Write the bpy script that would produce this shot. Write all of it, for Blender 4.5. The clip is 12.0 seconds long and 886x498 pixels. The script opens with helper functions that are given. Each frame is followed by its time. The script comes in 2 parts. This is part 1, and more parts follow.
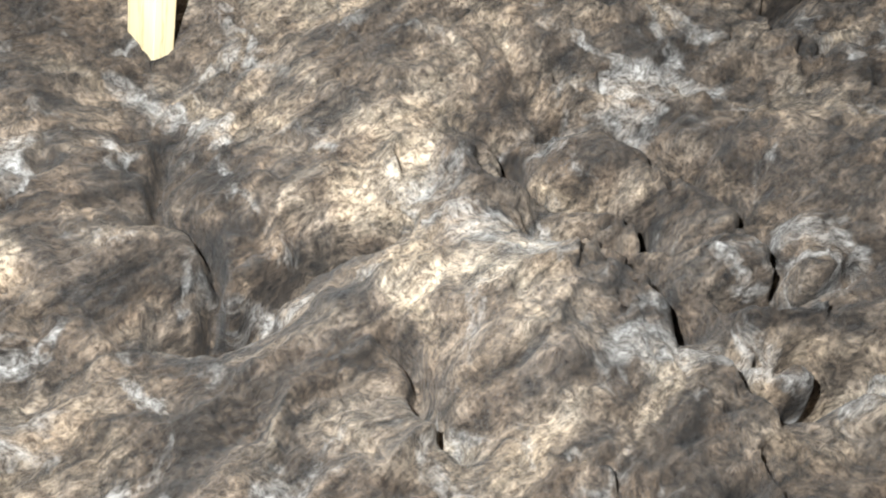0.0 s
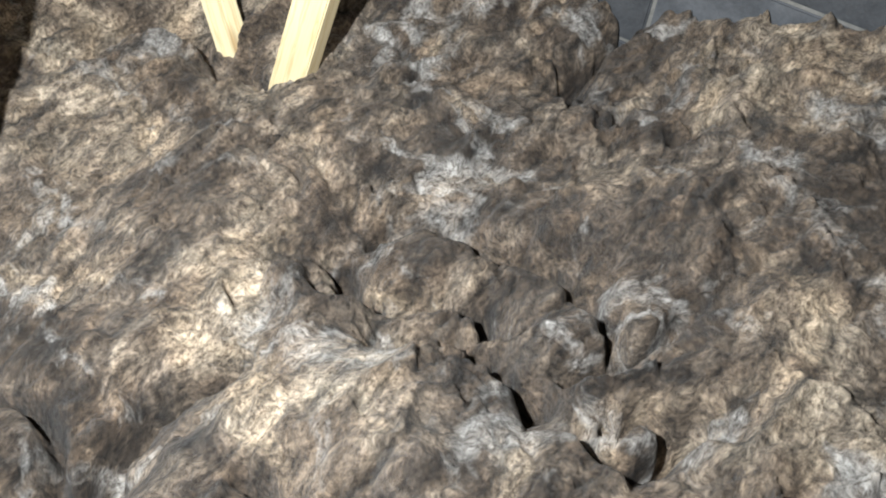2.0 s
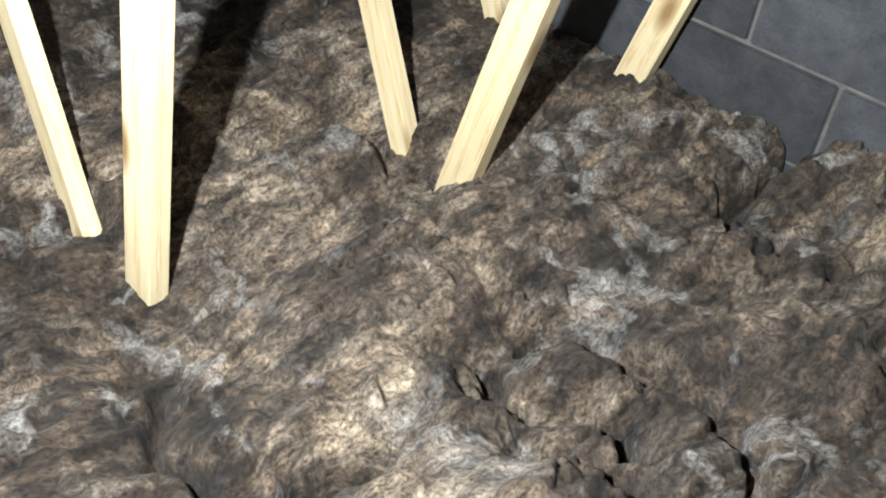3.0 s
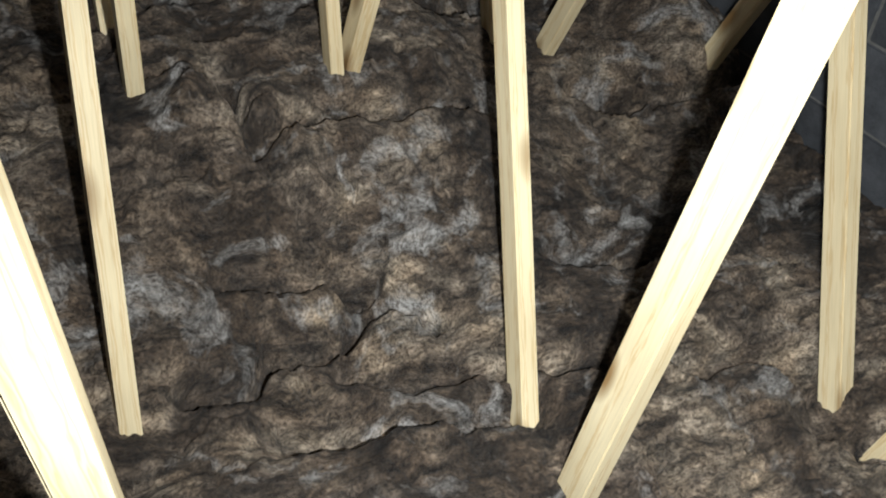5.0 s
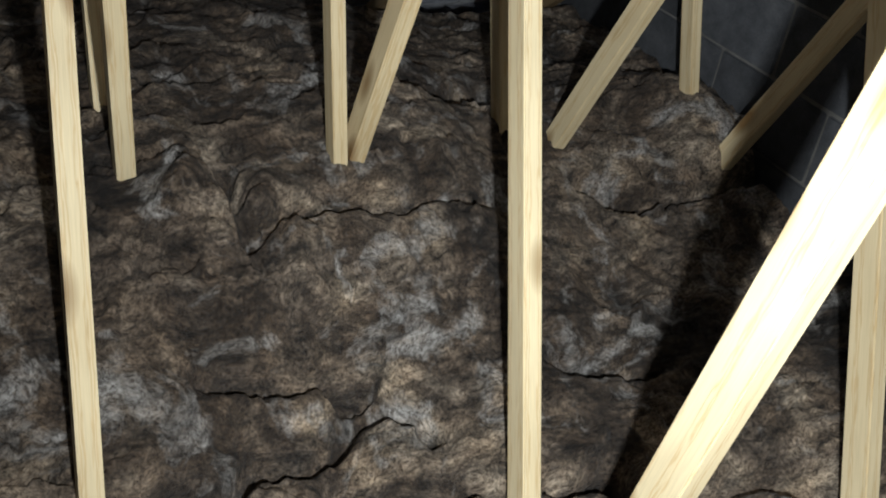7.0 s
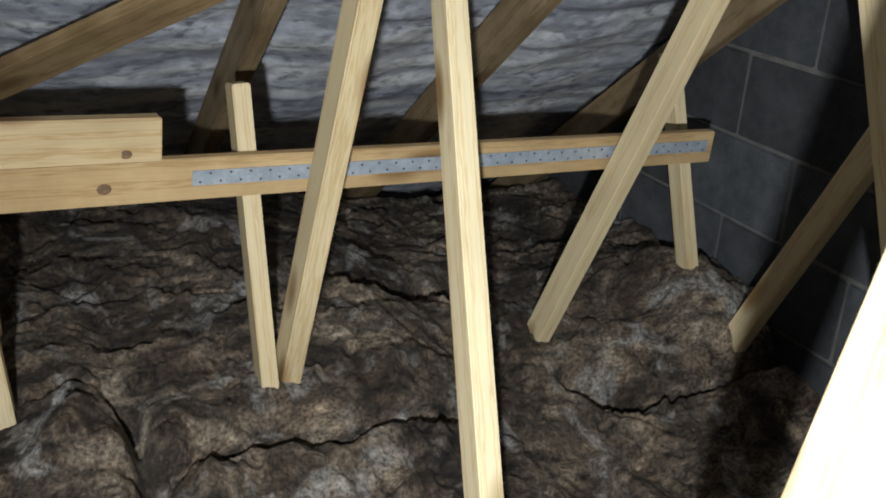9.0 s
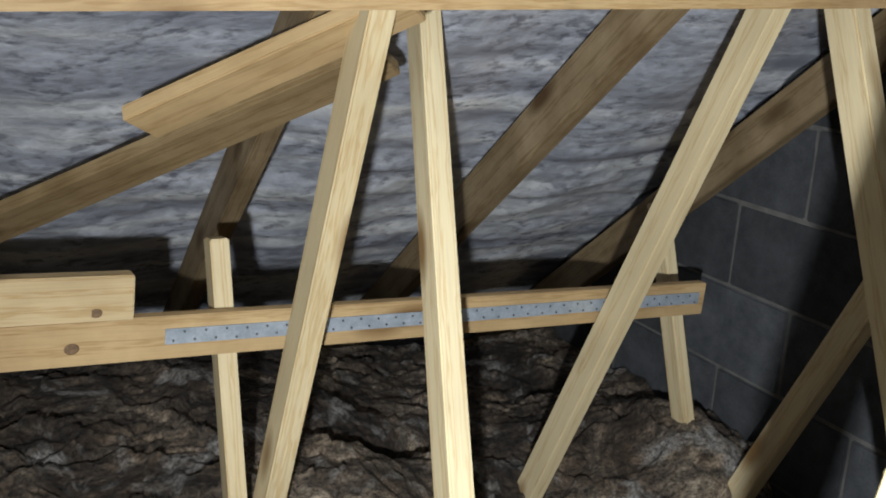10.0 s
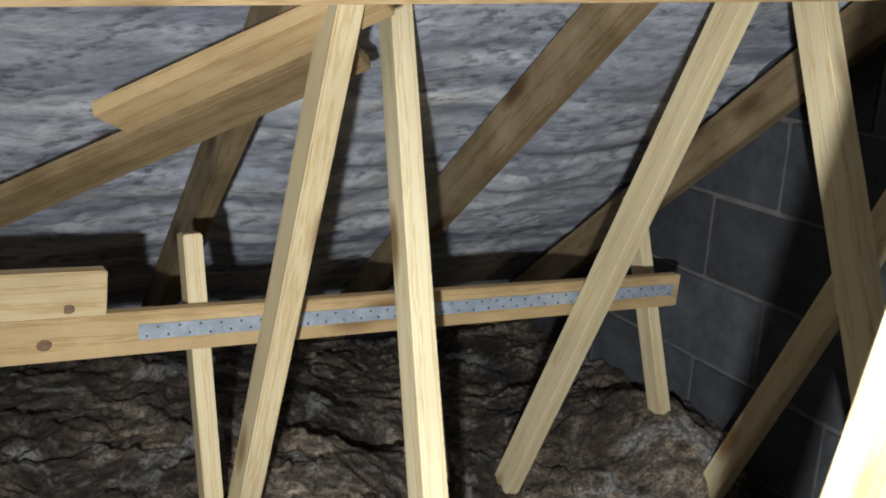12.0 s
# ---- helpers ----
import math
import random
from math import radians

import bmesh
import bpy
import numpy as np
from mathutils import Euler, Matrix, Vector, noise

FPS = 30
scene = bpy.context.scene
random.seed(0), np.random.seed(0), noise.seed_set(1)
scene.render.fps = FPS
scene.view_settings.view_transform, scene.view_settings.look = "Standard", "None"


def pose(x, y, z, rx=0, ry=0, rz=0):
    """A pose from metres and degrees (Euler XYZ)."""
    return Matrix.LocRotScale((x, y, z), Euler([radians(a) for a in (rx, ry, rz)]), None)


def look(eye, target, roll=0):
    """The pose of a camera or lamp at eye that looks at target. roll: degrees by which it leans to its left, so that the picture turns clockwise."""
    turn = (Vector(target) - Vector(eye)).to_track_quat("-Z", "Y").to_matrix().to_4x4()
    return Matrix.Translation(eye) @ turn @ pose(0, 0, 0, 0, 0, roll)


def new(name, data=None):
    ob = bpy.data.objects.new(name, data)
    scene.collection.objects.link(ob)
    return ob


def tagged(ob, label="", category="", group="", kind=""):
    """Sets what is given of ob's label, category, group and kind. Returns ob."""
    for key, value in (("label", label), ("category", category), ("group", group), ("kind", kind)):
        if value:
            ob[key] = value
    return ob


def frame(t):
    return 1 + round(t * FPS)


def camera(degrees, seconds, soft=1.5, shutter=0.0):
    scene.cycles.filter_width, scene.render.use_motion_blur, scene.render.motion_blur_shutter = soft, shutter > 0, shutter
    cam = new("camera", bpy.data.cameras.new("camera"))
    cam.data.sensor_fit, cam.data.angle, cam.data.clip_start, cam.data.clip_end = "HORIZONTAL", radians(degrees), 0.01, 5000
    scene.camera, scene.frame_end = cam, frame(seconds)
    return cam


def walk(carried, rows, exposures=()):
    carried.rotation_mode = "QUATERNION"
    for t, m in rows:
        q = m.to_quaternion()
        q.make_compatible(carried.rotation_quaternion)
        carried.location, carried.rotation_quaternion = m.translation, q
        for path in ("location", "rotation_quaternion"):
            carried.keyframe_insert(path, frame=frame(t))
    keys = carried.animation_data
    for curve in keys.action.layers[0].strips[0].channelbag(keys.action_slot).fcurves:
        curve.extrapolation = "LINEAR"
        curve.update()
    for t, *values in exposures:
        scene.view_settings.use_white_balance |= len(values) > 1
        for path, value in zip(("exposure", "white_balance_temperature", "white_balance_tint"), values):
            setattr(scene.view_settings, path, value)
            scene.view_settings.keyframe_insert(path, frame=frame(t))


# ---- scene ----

# ---------------------------------------------------------------- camera
cam = camera(48.52, 12.0, soft=1.9)
PATH = [
    (0.0, -0.5973, -1.2724, 1.1910, 38.829, -7.962, -44.216),
    (0.5, -0.5929, -1.2802, 1.2027, 42.002, -7.737, -45.485),
    (1.0, -0.5865, -1.2823, 1.2011, 41.923, -7.973, -46.667),
    (1.5, -0.5710, -1.3016, 1.2229, 44.948, -7.345, -52.895),
    (2.0, -0.5598, -1.3103, 1.2345, 45.763, -6.458, -56.690),
    (2.5, -0.5713, -1.2953, 1.2583, 45.875, -4.197, -53.464),
    (2.7, -0.5734, -1.3084, 1.2694, 48.276, -3.972, -50.597),
    (4.3, -0.6646, -1.1343, 1.5040, 48.540, -4.003, -33.782),
    (4.5, -0.7101, -1.1014, 1.5061, 49.656, -4.360, -31.506),
    (5.0, -0.8043, -1.0407, 1.5047, 53.741, -5.246, -25.835),
    (5.5, -0.8194, -1.0148, 1.5175, 54.338, -4.617, -24.551),
    (6.0, -0.8262, -1.0116, 1.5692, 54.864, -4.709, -24.378),
    (6.5, -0.8363, -1.0086, 1.5804, 55.565, -6.342, -24.266),
    (7.0, -0.7671, -0.8967, 1.4988, 57.339, -7.699, -24.908),
    (8.8, -0.5119, -0.7166, 1.4369, 66.410, -3.088, -26.637),
    (9.0, -0.4763, -0.6784, 1.4294, 67.336, -3.261, -24.889),
    (9.5, -0.4383, -0.6200, 1.4383, 73.116, -3.680, -23.021),
    (10.0, -0.4320, -0.6288, 1.4475, 75.222, -3.429, -25.100),
    (10.5, -0.4299, -0.6571, 1.4656, 79.155, -3.105, -24.942),
    (10.7, -0.4168, -0.6514, 1.4542, 77.969, -2.752, -25.845),
    (11.0, -0.4203, -0.6508, 1.4491, 76.455, -2.434, -26.898),
    (11.5, -0.4188, -0.6461, 1.4401, 74.967, -2.548, -26.816),
    (12.0, -0.4191, -0.6439, 1.4481, 74.989, -3.250, -26.096),
]
EXPOSURE = [(0.0, 0.9), (2.7, 0.55), (4.3, -0.1), (6.0, -0.35), (7.2, -0.5), (8.8, -0.4), (12.0, -0.3)]
walk(cam, [(t, pose(x, y, z, rx, ry, rz)) for t, x, y, z, rx, ry, rz in PATH], EXPOSURE)

# ---------------------------------------------------------------- light
world = bpy.data.worlds.new("loft_air")
world.use_nodes = True
world.node_tree.nodes["Background"].inputs[0].default_value = (0.6, 0.7, 1.0, 1)
world.node_tree.nodes["Background"].inputs[1].default_value = 0.01
scene.world = world

# A torch held low beside the walker, shining forward into the loft.
lamp_data = bpy.data.lights.new("torch", "SPOT")
lamp_data.energy, lamp_data.color, lamp_data.shadow_soft_size = 260, (0.92, 0.97, 1.0), 0.018
lamp_data.spot_size, lamp_data.spot_blend = radians(160), 1.0
lamp = new("torch", lamp_data)
lamp.matrix_basis = look((-0.66, -1.00, 1.37), (0.85, 0.05, 0.60))


# ---------------------------------------------------------------- materials
def material(name):
    m = bpy.data.materials.new(name)
    m.use_nodes = True
    t = m.node_tree
    return m, t, t.nodes["Principled BSDF"]


def node(t, kind, links=(), **values):
    n = t.nodes.new(kind)
    for key, value in values.items():
        if key in n.inputs:
            n.inputs[key].default_value = value
        else:
            setattr(n, key, value)
    for a, b in links:
        t.links.new(a, n.inputs[b])
    return n


def ramp(t, source, stops):
    n = t.nodes.new("ShaderNodeValToRGB")
    n.color_ramp.elements[0].position, n.color_ramp.elements[0].color = stops[0][0], (*stops[0][1], 1)
    n.color_ramp.elements[1].position, n.color_ramp.elements[1].color = stops[-1][0], (*stops[-1][1], 1)
    for p, c in stops[1:-1]:
        n.color_ramp.elements.new(p).color = (*c, 1)
    t.links.new(source, n.inputs[0])
    return n.outputs[0]


def grey(v):
    return (v, v, v)


def blend(t, kind, factor, a, b):
    n = t.nodes.new("ShaderNodeMix")
    n.data_type, n.blend_type = "RGBA", kind
    for value, key in ((factor, 0), (a, 6), (b, 7)):
        if isinstance(value, (int, float)):
            n.inputs[key].default_value = value
        elif isinstance(value, tuple):
            n.inputs[key].default_value = (*value, 1)
        else:
            t.links.new(value, n.inputs[key])
    return n.outputs[2]


def wood(name, pale, ring, grime=0.0):
    m, t, bsdf = material(name)
    co = node(t, "ShaderNodeTexCoord").outputs["Object"]
    rnd = node(t, "ShaderNodeObjectInfo").outputs["Random"]
    shift = node(t, "ShaderNodeVectorMath", [(rnd, 0)], operation="MULTIPLY")
    shift.inputs[1].default_value = (0.35, 0.21, 7.3)
    moved = node(t, "ShaderNodeVectorMath", [(co, 0), (shift.outputs[0], 1)], operation="ADD").outputs[0]
    squash = node(t, "ShaderNodeMapping", [(moved, 0)])
    squash.inputs["Scale"].default_value = (1, 1, 0.09)
    rings = node(t, "ShaderNodeTexWave", [(squash.outputs[0], "Vector")], wave_type="RINGS", rings_direction="Z", Scale=15.0, Distortion=2.2, Detail=2.0)
    rings.inputs["Detail Scale"].default_value = 9.0
    fine_map = node(t, "ShaderNodeMapping", [(moved, 0)])
    fine_map.inputs["Scale"].default_value = (1, 1, 0.03)
    fine = node(t, "ShaderNodeTexNoise", [(fine_map.outputs[0], "Vector")], Scale=420.0, Detail=3.0).outputs[0]
    patch_map = node(t, "ShaderNodeMapping", [(moved, 0)])
    patch_map.inputs["Scale"].default_value = (1, 1, 0.3)
    patch = node(t, "ShaderNodeTexNoise", [(patch_map.outputs[0], "Vector")], Scale=9.0, Detail=4.0).outputs[0]
    col = ramp(t, rings.outputs["Fac"], [(0.0, pale), (0.62, pale), (0.9, ring), (1.0, pale)])
    col = blend(t, "MULTIPLY", 0.55, col, ramp(t, fine, [(0.3, grey(0.84)), (0.62, grey(1.03))]))
    col = blend(t, "MULTIPLY", 0.6, col, ramp(t, patch, [(0.3, (0.74, 0.7, 0.64)), (0.65, grey(1.08))]))
    knot_map = node(t, "ShaderNodeMapping", [(moved, 0)])
    knot_map.inputs["Scale"].default_value = (9, 9, 3.4)
    knot = node(t, "ShaderNodeTexVoronoi", [(knot_map.outputs[0], "Vector")], feature="F1", Scale=1.0, Randomness=1.0)
    dark = ramp(t, knot.outputs["Distance"], [(0.09, grey(1)), (0.17, grey(0.55)), (0.25, grey(0))])
    col = blend(t, "MIX", dark, col, (ring[0] * 0.42, ring[1] * 0.34, ring[2] * 0.26))
    col = blend(t, "MULTIPLY", 1.0, col, ramp(t, rnd, [(0.0, (0.78, 0.75, 0.70)), (1.0, (1.04, 1.03, 1.0))]))
    if grime:
        soil = node(t, "ShaderNodeTexNoise", [(co, "Vector")], Scale=5.0, Detail=6.0, Roughness=0.65).outputs[0]
        col = blend(t, "MULTIPLY", grime, col, ramp(t, soil, [(0.35, (0.42, 0.36, 0.28)), (0.68, grey(1))]))
    t.links.new(col, bsdf.inputs["Base Color"])
    bsdf.inputs["Roughness"].default_value = 0.62
    bsdf.inputs["Specular IOR Level"].default_value = 0.3
    bump = node(t, "ShaderNodeBump", [(fine, "Height")], Strength=0.25, Distance=0.001)
    t.links.new(bump.outputs[0], bsdf.inputs["Normal"])
    return m


PINE = wood("planed_pine", (0.80, 0.69, 0.46), (0.69, 0.53, 0.30))
BOARD = wood("sawn_board", (0.58, 0.42, 0.23), (0.46, 0.31, 0.15), 0.45)
DARK_BOARD = wood("weathered_board", (0.40, 0.30, 0.17), (0.29, 0.20, 0.10), 0.7)
PALE_BOARD = wood("pale_board", (0.72, 0.58, 0.36), (0.60, 0.43, 0.22), 0.25)
RAFTER = wood("treated_rafter", (0.34, 0.26, 0.16), (0.24, 0.17, 0.09), 0.75)


def wool():
    m, t, bsdf = material("mineral_wool")
    co = node(t, "ShaderNodeTexCoord").outputs["Object"]
    drift = node(t, "ShaderNodeTexNoise", [(co, "Vector")], Scale=3.5, Detail=4.0, Roughness=0.6).outputs["Color"]
    push = node(t, "ShaderNodeVectorMath", [(drift, 0)], operation="MULTIPLY")
    push.inputs[1].default_value = (0.15, 0.15, 0.1)
    bent = node(t, "ShaderNodeVectorMath", [(co, 0), (push.outputs[0], 1)], operation="ADD").outputs[0]
    broad = node(t, "ShaderNodeTexNoise", [(co, "Vector")], Scale=4.2, Detail=6.0, Roughness=0.66, Distortion=0.9).outputs[0]
    stretch = node(t, "ShaderNodeMapping", [(bent, 0)])
    stretch.inputs["Scale"].default_value = (0.42, 1.9, 1.2)
    stretch.inputs["Rotation"].default_value = (0, 0, 0.55)
    strands = node(t, "ShaderNodeTexNoise", [(stretch.outputs[0], "Vector")], Scale=19.0, Detail=9.0, Roughness=0.70, Distortion=0.25).outputs[0]
    tufts = node(t, "ShaderNodeTexNoise", [(bent, "Vector")], Scale=7.0, Detail=7.0, Roughness=0.62, Distortion=0.8).outputs[0]
    fuzz = node(t, "ShaderNodeTexNoise", [(bent, "Vector")], Scale=120.0, Detail=5.0, Roughness=0.75, Distortion=0.2).outputs[0]
    tint = node(t, "ShaderNodeTexNoise", [(co, "Vector")], Scale=11.0, Detail=4.0).outputs[0]
    col = ramp(t, broad, [(0.34, (0.024, 0.018, 0.013)), (0.46, (0.075, 0.055, 0.039)), (0.55, (0.165, 0.127, 0.092)), (0.66, (0.36, 0.29, 0.21))])
    col = blend(t, "MULTIPLY", 0.6, col, ramp(t, tint, [(0.38, (1.0, 0.93, 0.86)), (0.62, (0.94, 0.98, 1.05))]))
    col = blend(t, "OVERLAY", 0.9, col, ramp(t, strands, [(0.36, grey(0.05)), (0.5, grey(0.46)), (0.63, grey(0.97))]))
    col = blend(t, "MIX", ramp(t, tufts, [(0.55, grey(0)), (0.70, grey(0.78))]), col, (0.50, 0.485, 0.46))
    col = blend(t, "MULTIPLY", 0.9, col, ramp(t, fuzz, [(0.38, (0.20, 0.165, 0.14)), (0.50, grey(0.8)), (0.62, grey(1.35))]))
    t.links.new(col, bsdf.inputs["Base Color"])
    bsdf.inputs["Roughness"].default_value = 0.9
    bsdf.inputs["Specular IOR Level"].default_value = 0.12
    bsdf.inputs["Sheen Weight"].default_value = 0.1
    coarse = node(t, "ShaderNodeBump", [(strands, "Height")], Strength=0.9, Distance=0.022)
    rough = node(t, "ShaderNodeBump", [(fuzz, "Height"), (coarse.outputs[0], "Normal")], Strength=0.8, Distance=0.006)
    t.links.new(rough.outputs[0], bsdf.inputs["Normal"])
    return m


WOOL = wool()


def foil():
    m, t, bsdf = material("foil_underlay")
    co = node(t, "ShaderNodeTexCoord").outputs["Object"]
    lay = node(t, "ShaderNodeMapping", [(co, 0)])
    lay.inputs["Scale"].default_value = (0.06, 1.0, 1.0)
    bands = node(t, "ShaderNodeTexNoise", [(lay.outputs[0], "Vector")], Scale=9.0, Detail=5.0, Roughness=0.5, Distortion=0.1).outputs[0]
    blots = node(t, "ShaderNodeTexNoise", [(co, "Vector")], Scale=7.0, Detail=6.0, Roughness=0.7).outputs[0]
    fold = node(t, "ShaderNodeMapping", [(co, 0)])
    fold.inputs["Scale"].default_value = (0.55, 1.0, 1.0)
    fold.inputs["Rotation"].default_value = (0, 0, 0.5)
    crumple = node(t, "ShaderNodeTexNoise", [(fold.outputs[0], "Vector")], Scale=46.0, Detail=5.0, Roughness=0.6, Distortion=0.0).outputs[0]
    # Pale bands paint the foil's white glints into its base colour.
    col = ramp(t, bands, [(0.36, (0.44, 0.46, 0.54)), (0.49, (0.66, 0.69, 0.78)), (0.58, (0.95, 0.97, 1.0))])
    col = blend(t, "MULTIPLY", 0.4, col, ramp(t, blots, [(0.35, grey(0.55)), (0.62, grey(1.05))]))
    # Dark and bright flecks stand in for reflections in the crumpled foil.
    glint_spots = ramp(t, crumple, [(0.38, (0.34, 0.34, 0.38)), (0.46, grey(0.9)), (0.56, grey(1.25))])
    col = blend(t, "MULTIPLY", ramp(t, blots, [(0.42, grey(0.15)), (0.58, grey(0.85))]), col, glint_spots)
    t.links.new(col, bsdf.inputs["Base Color"])
    bsdf.inputs["Metallic"].default_value = 0.3
    bsdf.inputs["Roughness"].default_value = 0.36
    a = node(t, "ShaderNodeBump", [(bands, "Height")], Strength=0.35, Distance=0.02)
    b = node(t, "ShaderNodeBump", [(crumple, "Height"), (a.outputs[0], "Normal")], Strength=0.5, Distance=0.008)
    t.links.new(b.outputs[0], bsdf.inputs["Normal"])
    return m


FOIL = foil()


def plain(name, low, high, scale, roughness, metallic=0.0, bump=0.3, depth=0.003, vary=0.0):
    m, t, bsdf = material(name)
    co = node(t, "ShaderNodeTexCoord").outputs["Object"]
    a = node(t, "ShaderNodeTexNoise", [(co, "Vector")], Scale=scale, Detail=7.0, Roughness=0.65).outputs[0]
    b = node(t, "ShaderNodeTexNoise", [(co, "Vector")], Scale=scale * 9, Detail=4.0, Roughness=0.7).outputs[0]
    col = ramp(t, a, [(0.32, low), (0.68, high)])
    col = blend(t, "MULTIPLY", 0.5, col, ramp(t, b, [(0.35, grey(0.7)), (0.62, grey(1.08))]))
    if vary:
        rnd = node(t, "ShaderNodeObjectInfo").outputs["Random"]
        col = blend(t, "MULTIPLY", 1.0, col, ramp(t, rnd, [(0.0, grey(1 - vary)), (1.0, grey(1 + vary))]))
    t.links.new(col, bsdf.inputs["Base Color"])
    bsdf.inputs["Roughness"].default_value, bsdf.inputs["Metallic"].default_value = roughness, metallic
    n = node(t, "ShaderNodeBump", [(b, "Height")], Strength=bump, Distance=depth)
    t.links.new(n.outputs[0], bsdf.inputs["Normal"])
    return m


BLOCK = plain("concrete_block", (0.036, 0.039, 0.044), (0.075, 0.079, 0.086), 14, 0.92, bump=0.7, depth=0.004, vary=0.3)
MORTAR = plain("mortar", (0.10, 0.098, 0.09), (0.17, 0.165, 0.155), 20, 0.95, bump=0.6)
STEEL = plain("galvanised_steel", (0.34, 0.40, 0.47), (0.52, 0.58, 0.66), 30, 0.40, 0.4, 0.15, 0.0006)
NAIL = plain("dull_nail_steel", (0.10, 0.10, 0.11), (0.2, 0.2, 0.21), 60, 0.5, 0.8, 0.1, 0.0005)
BOARDING = plain("plasterboard", (0.5, 0.49, 0.46), (0.62, 0.61, 0.58), 5, 0.9)
PLAIN_WALL = plain("rendered_wall", (0.2, 0.2, 0.2), (0.3, 0.3, 0.3), 6, 0.95)


# ---------------------------------------------------------------- building helpers
def part(name, bm, mat, parent=None, label="", m=None):
    mesh = bpy.data.meshes.new(name)
    bm.to_mesh(mesh)
    bm.free()
    mesh.materials.append(mat)
    ob = new(name, mesh)
    m = m or Matrix()
    if parent:
        ob.parent = parent
        ob.matrix_basis = parent.matrix_basis.inverted() @ m
    else:
        ob.matrix_basis = m
    if label:
        ob["label"] = label
    return ob


def box(size, bevel=0.0, cuts=0, wobble=0.0, seed=0):
    """A box about its centre, its length along z, with softened edges."""
    bm = bmesh.new()
    bmesh.ops.create_cube(bm, size=1, matrix=Matrix.Diagonal((*size, 1)))
    if cuts:
        long_edges = [e for e in bm.edges if abs(e.verts[0].co.z - e.verts[1].co.z) > size[2] * 0.9]
        bmesh.ops.subdivide_edges(bm, edges=long_edges, cuts=cuts)
    if bevel:
        edges = [e for e in bm.edges if e.calc_face_angle(0) > 0.5]
        bmesh.ops.bevel(bm, geom=edges, offset=bevel, segments=2, affect="EDGES")
    if wobble:
        for v in bm.verts:
            n = noise.noise_vector(Vector((seed * 3.1, seed * 1.7, v.co.z * 1.6)))
            v.co.x += n.x * wobble
            v.co.y += n.y * wobble
    for f in bm.faces:
        f.smooth = False
    return bm


def along(p, q, side=Vector((1, 0, 0))):
    """A pose at the middle of p to q, z along it and x towards side."""
    p, q = Vector(p), Vector(q)
    z = (q - p).normalized()
    x = (side - z * side.dot(z)).normalized()
    y = z.cross(x)
    m = Matrix((x, y, z)).transposed().to_4x4()
    m.translation = (p + q) / 2
    return m, (q - p).length


def timber(name, p, q, wide, deep, mat, parent=None, label="", side=Vector((1, 0, 0)), seed=0):
    m, length = along(p, q, side)
    return part(name, box((wide, deep, length), 0.0025, 10, 0.0022, seed), mat, parent, label, m)


def empty(name, place):
    ob = new(name)
    ob.empty_display_size = 0.05
    ob.matrix_basis = Matrix.Translation(place)
    return ob


# ---------------------------------------------------------------- the roof's section
RAFTER_Y, RAFTER_K = 2.596, -1.289          # centre line of the rafters: y = RAFTER_Y + RAFTER_K z
SLOPE = Vector((0, RAFTER_K, 1)).normalized()
OUT = Vector((0, 1, -RAFTER_K)).normalized()  # out of the roof
RIDGE_Z = 3.5
WALL_X = 1.262
LEFT_X = -2.6


def on_rafter(x, z, out=0.0):
    return Vector((x, RAFTER_Y + RAFTER_K * z, z)) + OUT * out


# ---------------------------------------------------------------- setting
def grid(name, mat, fn, nu, nv, label, kind="structure", category=""):
    verts = [fn(i / (nu - 1), j / (nv - 1)) for j in range(nv) for i in range(nu)]
    faces = [(j * nu + i, j * nu + i + 1, (j + 1) * nu + i + 1, (j + 1) * nu + i) for j in range(nv - 1) for i in range(nu - 1)]
    mesh = bpy.data.meshes.new(name)
    mesh.from_pydata(verts, [], faces)
    mesh.materials.append(mat)
    mesh.shade_smooth()
    ob = new(name, mesh)
    solid = ob.modifiers.new("thickness", "SOLIDIFY")
    solid.thickness, solid.offset = 0.004, 0
    return tagged(ob, label, category, kind=kind)


def membrane(u, v):
    x = LEFT_X + u * (WALL_X - LEFT_X)
    z = -0.1 + v * (RIDGE_Z + 0.1)
    sag = 0.022 * math.sin(math.pi * ((x % 0.6) / 0.6)) ** 2
    ripple = 0.010 * noise.noise(Vector((x * 1.3, z * 9, 0))) + 0.005 * noise.noise(Vector((x * 4, z * 24, 3)))
    loose = max(0.0, 1 - abs(z - 0.9) / 0.55)
    ripple += loose * (0.012 * noise.noise(Vector((x * 3, z * 18, 8))) + 0.009 * noise.noise(Vector((x * 9 + z * 6, z * 34, 5))) + 0.004 * noise.noise(Vector((x * 30, z * 70, 2))))
    return on_rafter(x, z, 0.105 - sag * 0.9 + ripple)


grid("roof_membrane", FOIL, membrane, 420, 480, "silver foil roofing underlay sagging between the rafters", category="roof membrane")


def far_slope(u, v):
    p = on_rafter(0, RIDGE_Z, 0.06)
    return Vector((LEFT_X + u * (WALL_X - LEFT_X), p.y - v * 4.5, p.z - v * 3.6))


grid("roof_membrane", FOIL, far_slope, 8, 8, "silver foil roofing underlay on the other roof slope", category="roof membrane")

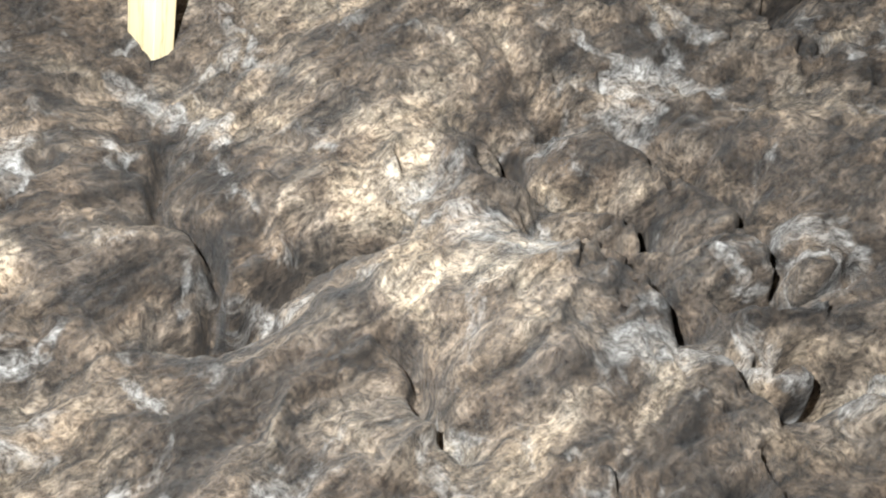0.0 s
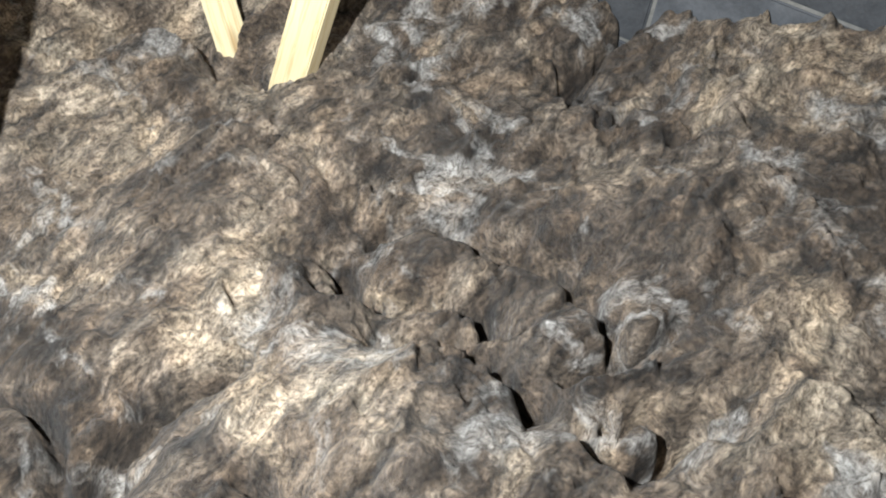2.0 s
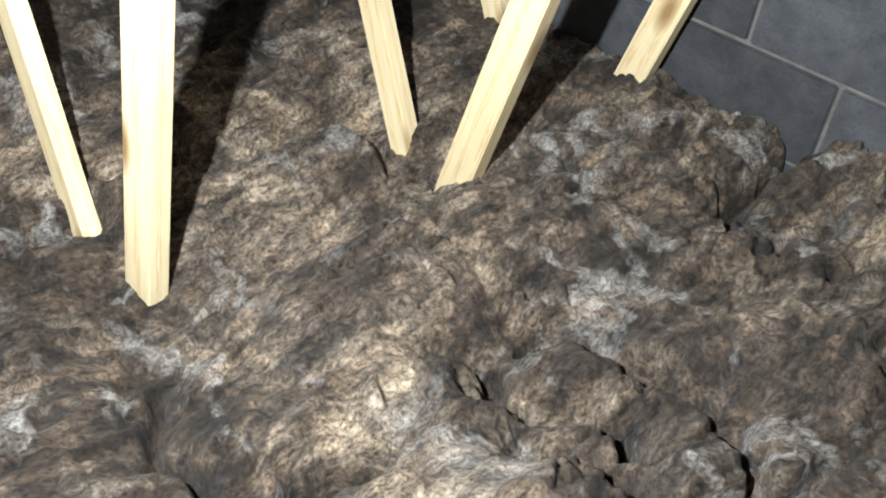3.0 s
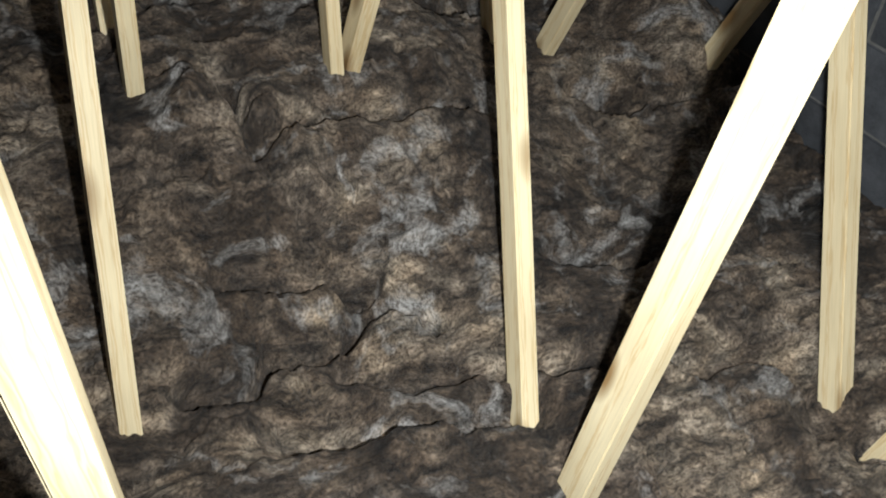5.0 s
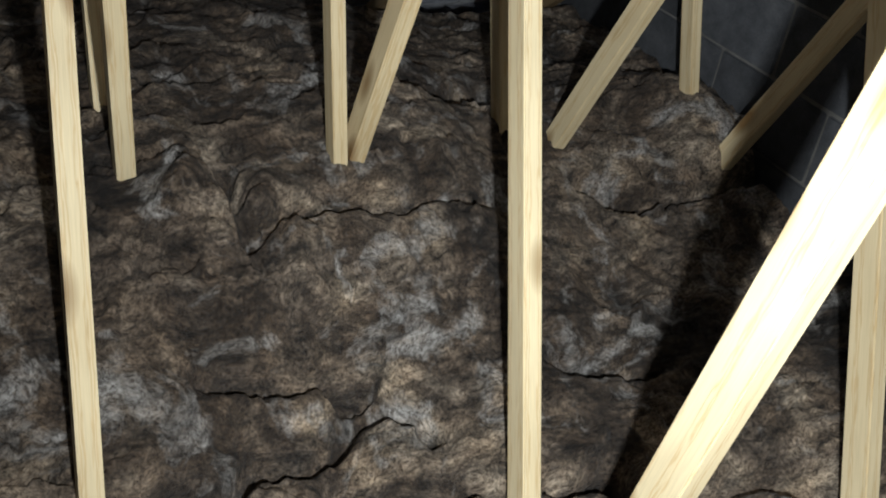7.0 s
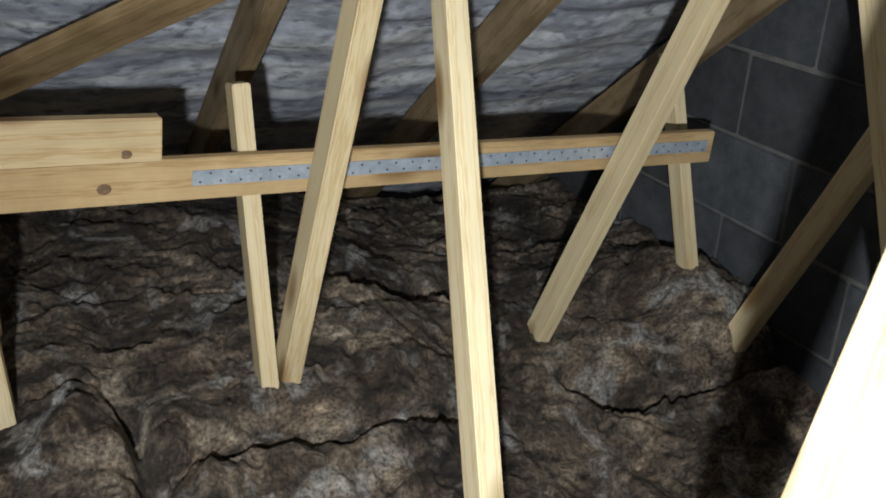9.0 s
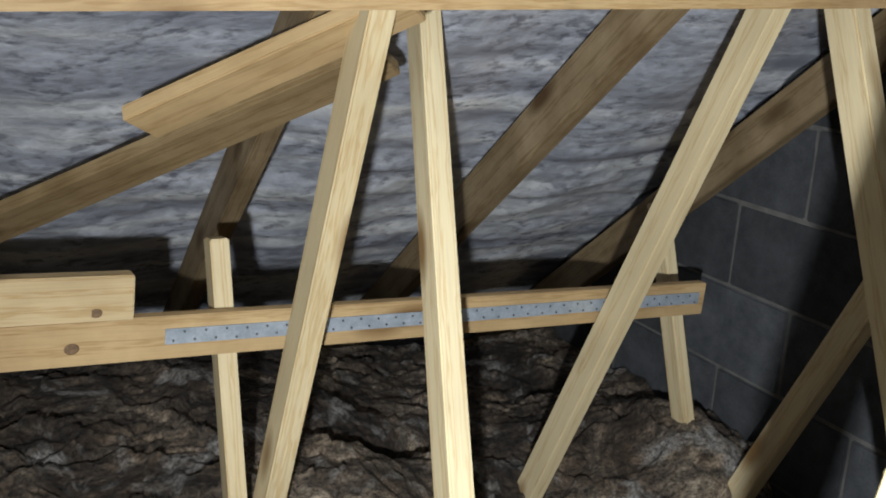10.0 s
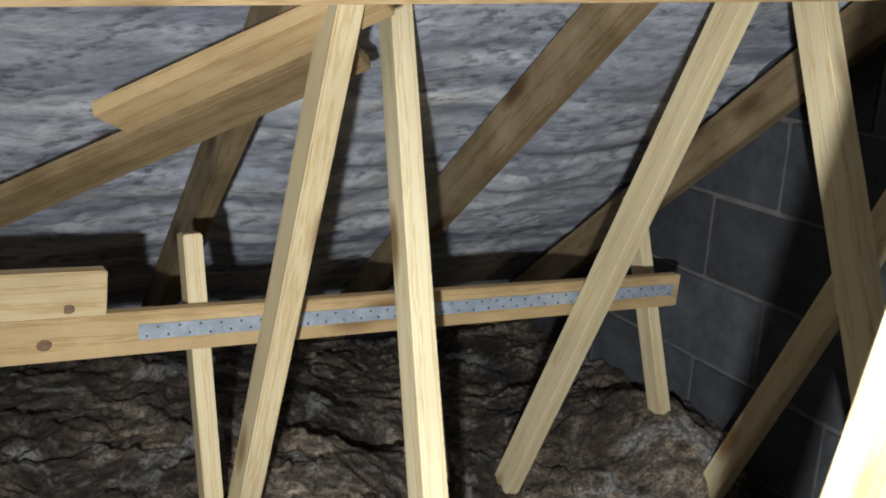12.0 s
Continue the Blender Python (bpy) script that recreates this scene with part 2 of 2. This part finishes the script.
part_ceiling = part("ceiling", box((WALL_X - LEFT_X, 9.4, 0.012)), BOARDING, None, "", Matrix.Translation(((WALL_X + LEFT_X) / 2, -2.0, -0.007)))
tagged(part_ceiling, "pale plasterboard ceiling under the insulation", "ceiling", kind="structure")
left_wall = part("wall_west", box((0.1, 9.4, 4.0)), PLAIN_WALL, None, "", Matrix.Translation((LEFT_X - 0.055, -2.0, 2.0)))
tagged(left_wall, "plain grey wall closing the loft", "wall", kind="structure")
eaves = part("wall_eaves", box((WALL_X - LEFT_X, 0.1, 0.3)), PLAIN_WALL, None, "", Matrix.Translation(((WALL_X + LEFT_X) / 2, 2.68, 0.1)))
tagged(eaves, "dark wall head at the eaves", "wall", kind="structure")

# ---------------------------------------------------------------- trusses
# Each web: x at the ceiling, lean in x, y at the ceiling, lean in y (all per metre of height).
WEBS = {
    0: {"strut": (-0.512, 0.012, 0.896, 0.398), "tie_web": (-0.471, -0.060, 0.983, -0.267), "inner_web": (-0.678, 0.053, 0.157, 0.427), "outer_web": (-0.686, -0.111, -0.242, -0.262)},
    1: {"strut": (-0.050, -0.034, 0.743, 0.177), "tie_web": (-0.062, 0.069, 1.004, -0.305), "inner_web": (0.053, 0.137, 0.032, 0.610), "outer_web": (0.055, 0.042, -0.110, -0.139)},
    2: {"strut": (0.480, 0.000, 0.935, 0.361), "tie_web": (0.609, 0.095, 1.213, -0.398), "inner_web": (0.681, 0.122, -0.189, 0.528), "outer_web": (0.671, 0.052, -0.272, -0.237)},
    3: {"strut": (1.112, -0.070, 0.947, 0.292), "tie_web": (1.117, -0.013, 1.086, -0.487), "inner_web": (1.190, -0.000, -0.030, 0.430), "outer_web": (1.195, -0.000, -0.300, -0.270)},
}
RAFTER_X = {0: -0.6, 1: 0.016, 2: 0.592, 3: 1.196}


SECTION = {"strut": (0.031, 0.052), "tie_web": (0.036, 0.060), "inner_web": (0.038, 0.062), "outer_web": (0.042, 0.072)}


STRUT_TOP = {0: 1.05, 1: 1.035, 2: 1.02, 3: 0.985}


def truss(k):
    x = RAFTER_X[k]
    root = empty("roof_truss", (x, 1.0, 0.0))
    timber("rafter", on_rafter(x, -0.1), on_rafter(x, RIDGE_Z), 0.038, 0.095, RAFTER, root, "brown treated rafter", seed=k * 7 + 1)
    timber("ceiling_tie", (x, 2.55, 0.025), (x, -6.2, 0.025), 0.038, 0.048, RAFTER, root, seed=k * 7 + 2)
    for n, (name, (x0, dx, y0, dy)) in enumerate(WEBS[k].items()):
        top = max((RAFTER_Y - y0) / (dy - RAFTER_K) - 0.03, 1.42 if name == "inner_web" else 0)
        if name == "strut":
            top = STRUT_TOP[k]
        p = Vector((x0 + dx * 0.06, y0 + dy * 0.06, 0.06))
        q = Vector((x0 + dx * top, y0 + dy * top, top))
        timber(name, p, q, *SECTION[name], PINE, root, seed=k * 7 + 3 + n)
    return tagged(root, "pale softwood roof truss with leaning webs through the insulation", "roof truss", "roof trusses")


for k in WEBS:
    truss(k)


# ---------------------------------------------------------------- binders, laps and straps
def board(name, p, q, thick, high, mat, label, category, group, seed):
    root_m, length = along(p, q, Vector((0, 1, 0)))
    ob = part(name, box((thick, high, length), 0.002, 12, 0.0015, seed), mat, None, "", root_m)
    return tagged(ob, label, category, group)


def strap(p, q, high, label, seed, gap):
    m, length = along(p, q, Vector((0, 1, 0)))
    root = empty("restraint_strap", m.translation)
    root.matrix_basis = m
    part("band", box((0.003, high, length), 0.0006, 6, 0.0008, seed), STEEL, root, "", m)
    rng = random.Random(seed)
    bm = bmesh.new()
    bmesh.ops.create_cone(bm, cap_ends=True, segments=10, radius1=0.0021, radius2=0.0018, depth=0.0016)
    first = part("nail_head", bm, NAIL, root, "dark nail head", m @ Matrix.Translation((-0.0022, 0, 0)) @ pose(0, 0, 0, 0, 90, 0))
    count = int(length / gap)
    for i in range(count):
        local = Matrix.Translation((-0.0022, (0.27 if i % 2 else -0.27) * high + rng.uniform(-1, 1) * 0.001, -length / 2 + 0.012 + i * gap)) @ pose(0, 0, 0, 0, 90, 0)
        if i == 0:
            first.matrix_basis = local
        else:
            ob = new("nail_head", first.data)
            ob.parent, ob.matrix_basis = root, local
            ob["label"] = "dark nail head"
    return tagged(root, label, "metal strap")


def far_line(x, dy=0.0, dz=0.0):
    return Vector((x, 0.868 + 0.100 * x + dy, 0.892 - 0.057 * x + dz))


def near_line(x, dy=0.0, dz=0.0):
    return Vector((x, 0.480 + dy, 1.474 + 0.050 * x + dz))


board("binder", far_line(-2.4), far_line(0.975), 0.024, 0.070, BOARD, "brown softwood binder nailed across the truss struts", "timber board", "binders", 61)
board("binder", far_line(-2.4, -0.004, 0.0705), far_line(-0.231, -0.004, 0.0705), 0.030, 0.070, PALE_BOARD, "short pale lap board lying on the binder", "timber board", "binders", 62)
strap(far_line(-0.184, -0.0145, 0.003), far_line(0.955, -0.0145, 0.003), 0.025, "galvanised perforated strap nailed along the lower binder", 5, 0.017)
board("binder", near_line(-2.4), near_line(1.235), 0.024, 0.108, BOARD, "knotty softwood binder nailed across the tall webs", "timber board", "binders", 63)
board("binder", near_line(-2.4, 0.0, 0.100), near_line(-0.124, 0.0, 0.100), 0.028, 0.090, PALE_BOARD, "pale lap board lying on the upper binder", "timber board", "binders", 64)
strap(near_line(-0.080, -0.0145, 0.006), near_line(1.235, -0.0145, 0.006), 0.031, "galvanised strap nailed along the upper binder", 6, 0.05)

KNOT = plain("knot_wood", (0.10, 0.055, 0.025), (0.20, 0.12, 0.06), 90, 0.6, bump=0.2, depth=0.0006)


def knot(owner, x, z_off, line, front, size):
    """A round dark knot, a hair proud of the board's front face."""
    bm = bmesh.new()
    bmesh.ops.create_cone(bm, cap_ends=True, segments=14, radius1=size, radius2=size * 0.8, depth=0.0012)
    for v in bm.verts:
        v.co.x *= 1.35
    part("knot", bm, KNOT, owner, "dark brown knot", Matrix.Translation(line(x, front, z_off)) @ pose(0, 0, 0, 90, 0, 0))


boards = [o for o in scene.objects if o.name.startswith("binder")]
for owner, x, z_off, line, front, size in ((boards[0], -0.322, -0.007, far_line, -0.0124, 0.009), (boards[1], -0.287, 0.049, far_line, -0.0194, 0.008),
                                           (boards[2], -0.340, 0.033, near_line, -0.0124, 0.008), (boards[2], -0.300, -0.030, near_line, -0.0124, 0.005), (boards[2], 0.690, -0.022, near_line, -0.0124, 0.006)):
    knot(owner, x, z_off, line, front, size)

# Diagonal bracing under the rafters.
BR = Vector((0.700, -0.564, 0.438)).normalized()
DOWN = BR.cross(OUT)
low = Vector((-0.359, 1.104, 1.051))
high_end = Vector((-0.245, 0.796, 1.254))
high_end += (DOWN if DOWN.z < 0 else -DOWN) * 0.034
for p, q, seed, text in ((low - BR * 1.5, low + BR * 0.68, 71, "sawn diagonal brace board under the rafters"), (high_end, high_end + BR * 0.44, 72, "second brace board lapped over the first, sawn end showing")):
    m, length = along(p, q, OUT)
    ob = part("brace_board", box((0.024, 0.074 if seed == 72 else 0.086, length), 0.002, 10, 0.0015, seed), BOARD if seed == 72 else DARK_BOARD, None, "", m)
    tagged(ob, text, "timber board", "brace boards")


# ---------------------------------------------------------------- insulation
TABLE = np.random.RandomState(7).rand(256, 256)


def vnoise(x, y, s=0):
    xi, yi = np.floor(x).astype(int), np.floor(y).astype(int)
    fx, fy = x - xi, y - yi
    fx, fy = fx * fx * (3 - 2 * fx), fy * fy * (3 - 2 * fy)

    def at(a, b):
        return TABLE[(a + s * 37) % 256, (b + s * 91) % 256]

    top = at(xi, yi) * (1 - fx) + at(xi + 1, yi) * fx
    low_row = at(xi, yi + 1) * (1 - fx) + at(xi + 1, yi + 1) * fx
    return (top * (1 - fy) + low_row * fy) * 2 - 1


def fbm(x, y, octaves, s=0, gain=0.55):
    total, a = 0 * x, 1.0
    for o in range(octaves):
        total = total + a * vnoise(x * 2.03 ** o, y * 2.03 ** o, s + o)
        a *= gain
    return total


CREASES = [
    (0.11, [(0.238, -0.853), (0.267, -0.922), (0.256, -0.988), (0.218, -1.049), (0.175, -1.104)]),
    (0.10, [(0.336, -0.669), (0.298, -0.753), (0.305, -0.820), (0.344, -0.867), (0.351, -0.921), (0.311, -0.968)]),
    (0.07, [(0.406, -0.694), (0.500, -0.752), (0.468, -0.856), (0.466, -0.956), (0.405, -1.056), (0.333, -1.128), (0.245, -1.105)]),
    (0.07, [(0.295, -1.135), (0.358, -1.167), (0.432, -1.194)]),
    (0.10, [(0.156, -1.160), (0.139, -1.199), (0.142, -1.233), (0.182, -1.258), (0.243, -1.267), (0.272, -1.277)]),
    (0.05, [(0.212, -1.191), (0.259, -1.222), (0.251, -1.248)]),
    (0.10, [(-0.247, -0.665), (-0.204, -0.686), (-0.167, -0.695), (-0.116, -0.663), (-0.065, -0.669), (-0.014, -0.700), (0.047, -0.721)]),
    (0.06, [(-0.091, -0.360), (-0.149, -0.453), (-0.146, -0.534), (-0.170, -0.616), (-0.196, -0.675)]),
    (0.05, [(-0.094, -0.850), (-0.112, -0.915), (-0.154, -1.007), (-0.144, -1.030)]),
    (0.08, [(1.423, -0.712), (1.184, -0.730), (0.958, -0.756)]),
    (0.10, [(0.675, -0.065), (0.632, -0.196), (0.632, -0.282)]),
]
CREASES_FAR = [
    (0.06, [(-0.308, 0.667), (-0.220, 0.708), (-0.117, 0.742), (0.037, 0.748), (0.343, 0.827)]),
    (0.05, [(0.678, 0.940), (0.879, 0.905), (1.044, 0.868)]),
    (0.06, [(-0.313, 0.671), (-0.315, 0.721), (-0.312, 0.860)]),
    (0.09, [(-0.423, 0.492), (-0.321, 0.474), (-0.223, 0.473), (-0.100, 0.459)]),
    (0.10, [(-0.549, 0.288), (-0.467, 0.307), (-0.362, 0.351), (-0.237, 0.364), (-0.177, 0.392)]),
    (0.10, [(-0.381, 0.159), (-0.274, 0.143), (-0.158, 0.139), (-0.059, 0.090), (0.058, 0.073)]),
    (0.10, [(-0.218, 0.283), (-0.118, 0.227), (-0.010, 0.187), (0.046, 0.169)]),
    (0.07, [(-0.141, 0.418), (-0.062, 0.387), (-0.024, 0.321)]),
    (0.07, [(0.330, 0.429), (0.476, 0.392), (0.565, 0.356)]),
    (0.06, [(0.157, 0.150), (0.299, 0.131)]),
    (0.10, [(0.466, 0.056), (0.627, 0.063), (0.724, -0.008)]),
    (0.05, [(0.158, 1.197), (0.310, 1.205), (0.510, 1.285)]),
    (0.05, [(0.712, 0.893), (0.920, 0.882), (1.267, 0.881)]),
]


def to_line(x, y, pts):
    d = np.full(x.shape, 9.0)
    for (ax, ay), (bx, by) in zip(pts, pts[1:]):
        ux, uy = bx - ax, by - ay
        k = np.clip(((x - ax) * ux + (y - ay) * uy) / (ux * ux + uy * uy), 0, 1)
        d = np.minimum(d, np.hypot(x - ax - k * ux, y - ay - k * uy))
    return d


def hump(x, y, cx, cy, rx, ry, h):
    return h * np.exp(-((x - cx) / rx) ** 2 - ((y - cy) / ry) ** 2)


def rise(v, middle, soft):
    return 1 / (1 + np.exp(-(v - middle) / soft))


def wool_height(x, y):
    wx = x + 0.035 * fbm(x * 9, y * 9, 3, 3)
    wy = y + 0.035 * fbm(x * 9, y * 9, 3, 11)
    h = 0.125 + 0.026 * fbm(x * 2.3, y * 2.3, 3, 20)
    right = rise(x, 0.32, 0.10)
    h = h + 0.19 * rise(-y, 0.95, 0.12) + (0.38 - 0.17 * right) * rise(y, 0.55 + 0.25 * right, 0.11)
    h = h + hump(x, y, -0.33, 0.72, 0.13, 0.12, 0.09) + hump(x, y, 1.08, 1.05, 0.20, 0.22, 0.12) + hump(x, y, 0.02, -0.95, 0.15, 0.13, 0.04)
    h = h + hump(x, y, 0.04, -0.18, 0.20, 0.20, -0.10) + hump(x, y, 0.68, -0.25, 0.20, 0.20, -0.03)
    near = np.full(x.shape, 9.0)
    for depth, wide, pts in [(d, 0.012, p) for d, p in CREASES] + [(d, 0.022, p) for d, p in CREASES_FAR]:
        d = to_line(x + 0.5 * (wx - x), y + 0.5 * (wy - y), pts)
        near = np.minimum(near, d)
        h = h - depth * np.exp(-(d / wide) ** 2) - 0.35 * depth * np.exp(-(d / 0.06) ** 2)
    h = h + 0.035 * (1 - np.exp(-near / 0.05))
    cleft = fbm(wx * 3.1 + 5, wy * 6.2, 3, 71)
    mask = np.clip(vnoise(x * 2.2, y * 2.2, 75) * 1.6 + 0.3, 0, 1)
    h = h - 0.020 * mask * np.exp(-(cleft / 0.07) ** 2)
    cleft = fbm(wx * 8.1 + 2, wy * 11.2, 3, 81)
    h = h - 0.010 * np.exp(-(cleft / 0.12) ** 2)
    folds = 1 - np.abs(vnoise(wx * 6 + 2.5 * wy, wy * 9 - wx * 2, 31))
    h = h + 0.030 * folds ** 2
    ridges = 1 - np.abs(fbm(wx * 22, wy * 22, 3, 41))
    h = h + 0.008 * ridges + 0.0045 * fbm(wx * 55, wy * 55, 3, 51)
    return h


SEAMS = [-1.32, -0.03, 0.91, 1.40]
STEP = 0.0065
XS = np.arange(LEFT_X + 0.9, WALL_X - 0.012, STEP)
YS = np.arange(-1.95, 2.35, STEP)
GX, GY = np.meshgrid(XS, YS)
GZ = wool_height(GX, GY)
roof_under = (RAFTER_Y - GY) / -RAFTER_K - 0.08
GZ = np.maximum(np.minimum(GZ, np.maximum(roof_under, 0.02)), 0.066)


def insulation():
    nx = len(XS)
    wander = 0.05 * fbm(XS * 3, XS * 0 + 0.5, 3, 61)
    cell = np.zeros((len(YS) - 1, nx - 1), int)
    for s in SEAMS:
        cell += (YS[:-1, None] > s + wander[None, :-1] * 0.6).astype(int)
    for b in range(len(SEAMS) + 1):
        jj, ii = np.nonzero(cell == b)
        a = jj * nx + ii
        quads = np.stack([a, a + 1, a + nx + 1, a + nx], 1)
        used, inverse = np.unique(quads, return_inverse=True)
        flat = np.stack([GX.ravel()[used], GY.ravel()[used], GZ.ravel()[used]], 1)
        mesh = bpy.data.meshes.new("insulation_batt")
        quads = inverse.reshape(-1, 4)
        mesh.vertices.add(len(flat))
        mesh.vertices.foreach_set("co", flat.ravel())
        mesh.loops.add(quads.size)
        mesh.loops.foreach_set("vertex_index", quads.ravel().astype(np.int32))
        mesh.polygons.add(len(quads))
        mesh.polygons.foreach_set("loop_start", np.arange(0, quads.size, 4, dtype=np.int32))
        mesh.polygons.foreach_set("loop_total", np.full(len(quads), 4, dtype=np.int32))
        mesh.update(calc_edges=True)
        mesh.validate()
        mesh.materials.append(WOOL)
        mesh.shade_smooth()
        ob = new("insulation_batt", mesh)
        tagged(ob, "rumpled brown mineral wool insulation batt laid over the ceiling", "insulation", "insulation batts", "stuff")


insulation()


# ---------------------------------------------------------------- block wall
def block_wall():
    """Gable wall of dark concrete blocks in half bond; the joints are set back."""
    core = part("wall_gable", box((0.09, 4.75, 3.6)), MORTAR, None, "", Matrix.Translation((WALL_X + 0.052, 0.2, 1.72)))
    tagged(core, "gable wall of dark concrete blocks with pale mortar joints", "wall", kind="structure")
    shared = []
    for s in range(4):
        bm = box((0.06, 0.207, 0.431), 0.004)
        for v in bm.verts:
            n = noise.noise_vector(v.co * 14 + Vector((s * 5, 0, 0)))
            v.co += n * 0.0022
        mesh = bpy.data.meshes.new("block")
        bm.to_mesh(mesh)
        bm.free()
        mesh.materials.append(BLOCK)
        shared.append(mesh)
    rng = random.Random(4)
    inv = core.matrix_basis.inverted()
    for c in range(-5, 11):
        z = 0.770 + 0.2155 * c + 0.108
        if z < -0.1:
            continue
        first = 0.985 if c % 2 else 1.20
        for n in range(-8, 5):
            y = first + 0.44 * n + 0.22
            if z > (RAFTER_Y - y) / -RAFTER_K + 0.1 or y < -2.0:
                continue
            ob = new("block", shared[rng.randrange(4)])
            ob.parent = core
            ob.matrix_basis = inv @ Matrix.Translation((WALL_X + 0.0315 + rng.uniform(-1, 1) * 0.0015, y, z)) @ pose(0, 0, 0, 90, 0, 0) @ pose(0, 0, 0, 0, 0, 0)


block_wall()
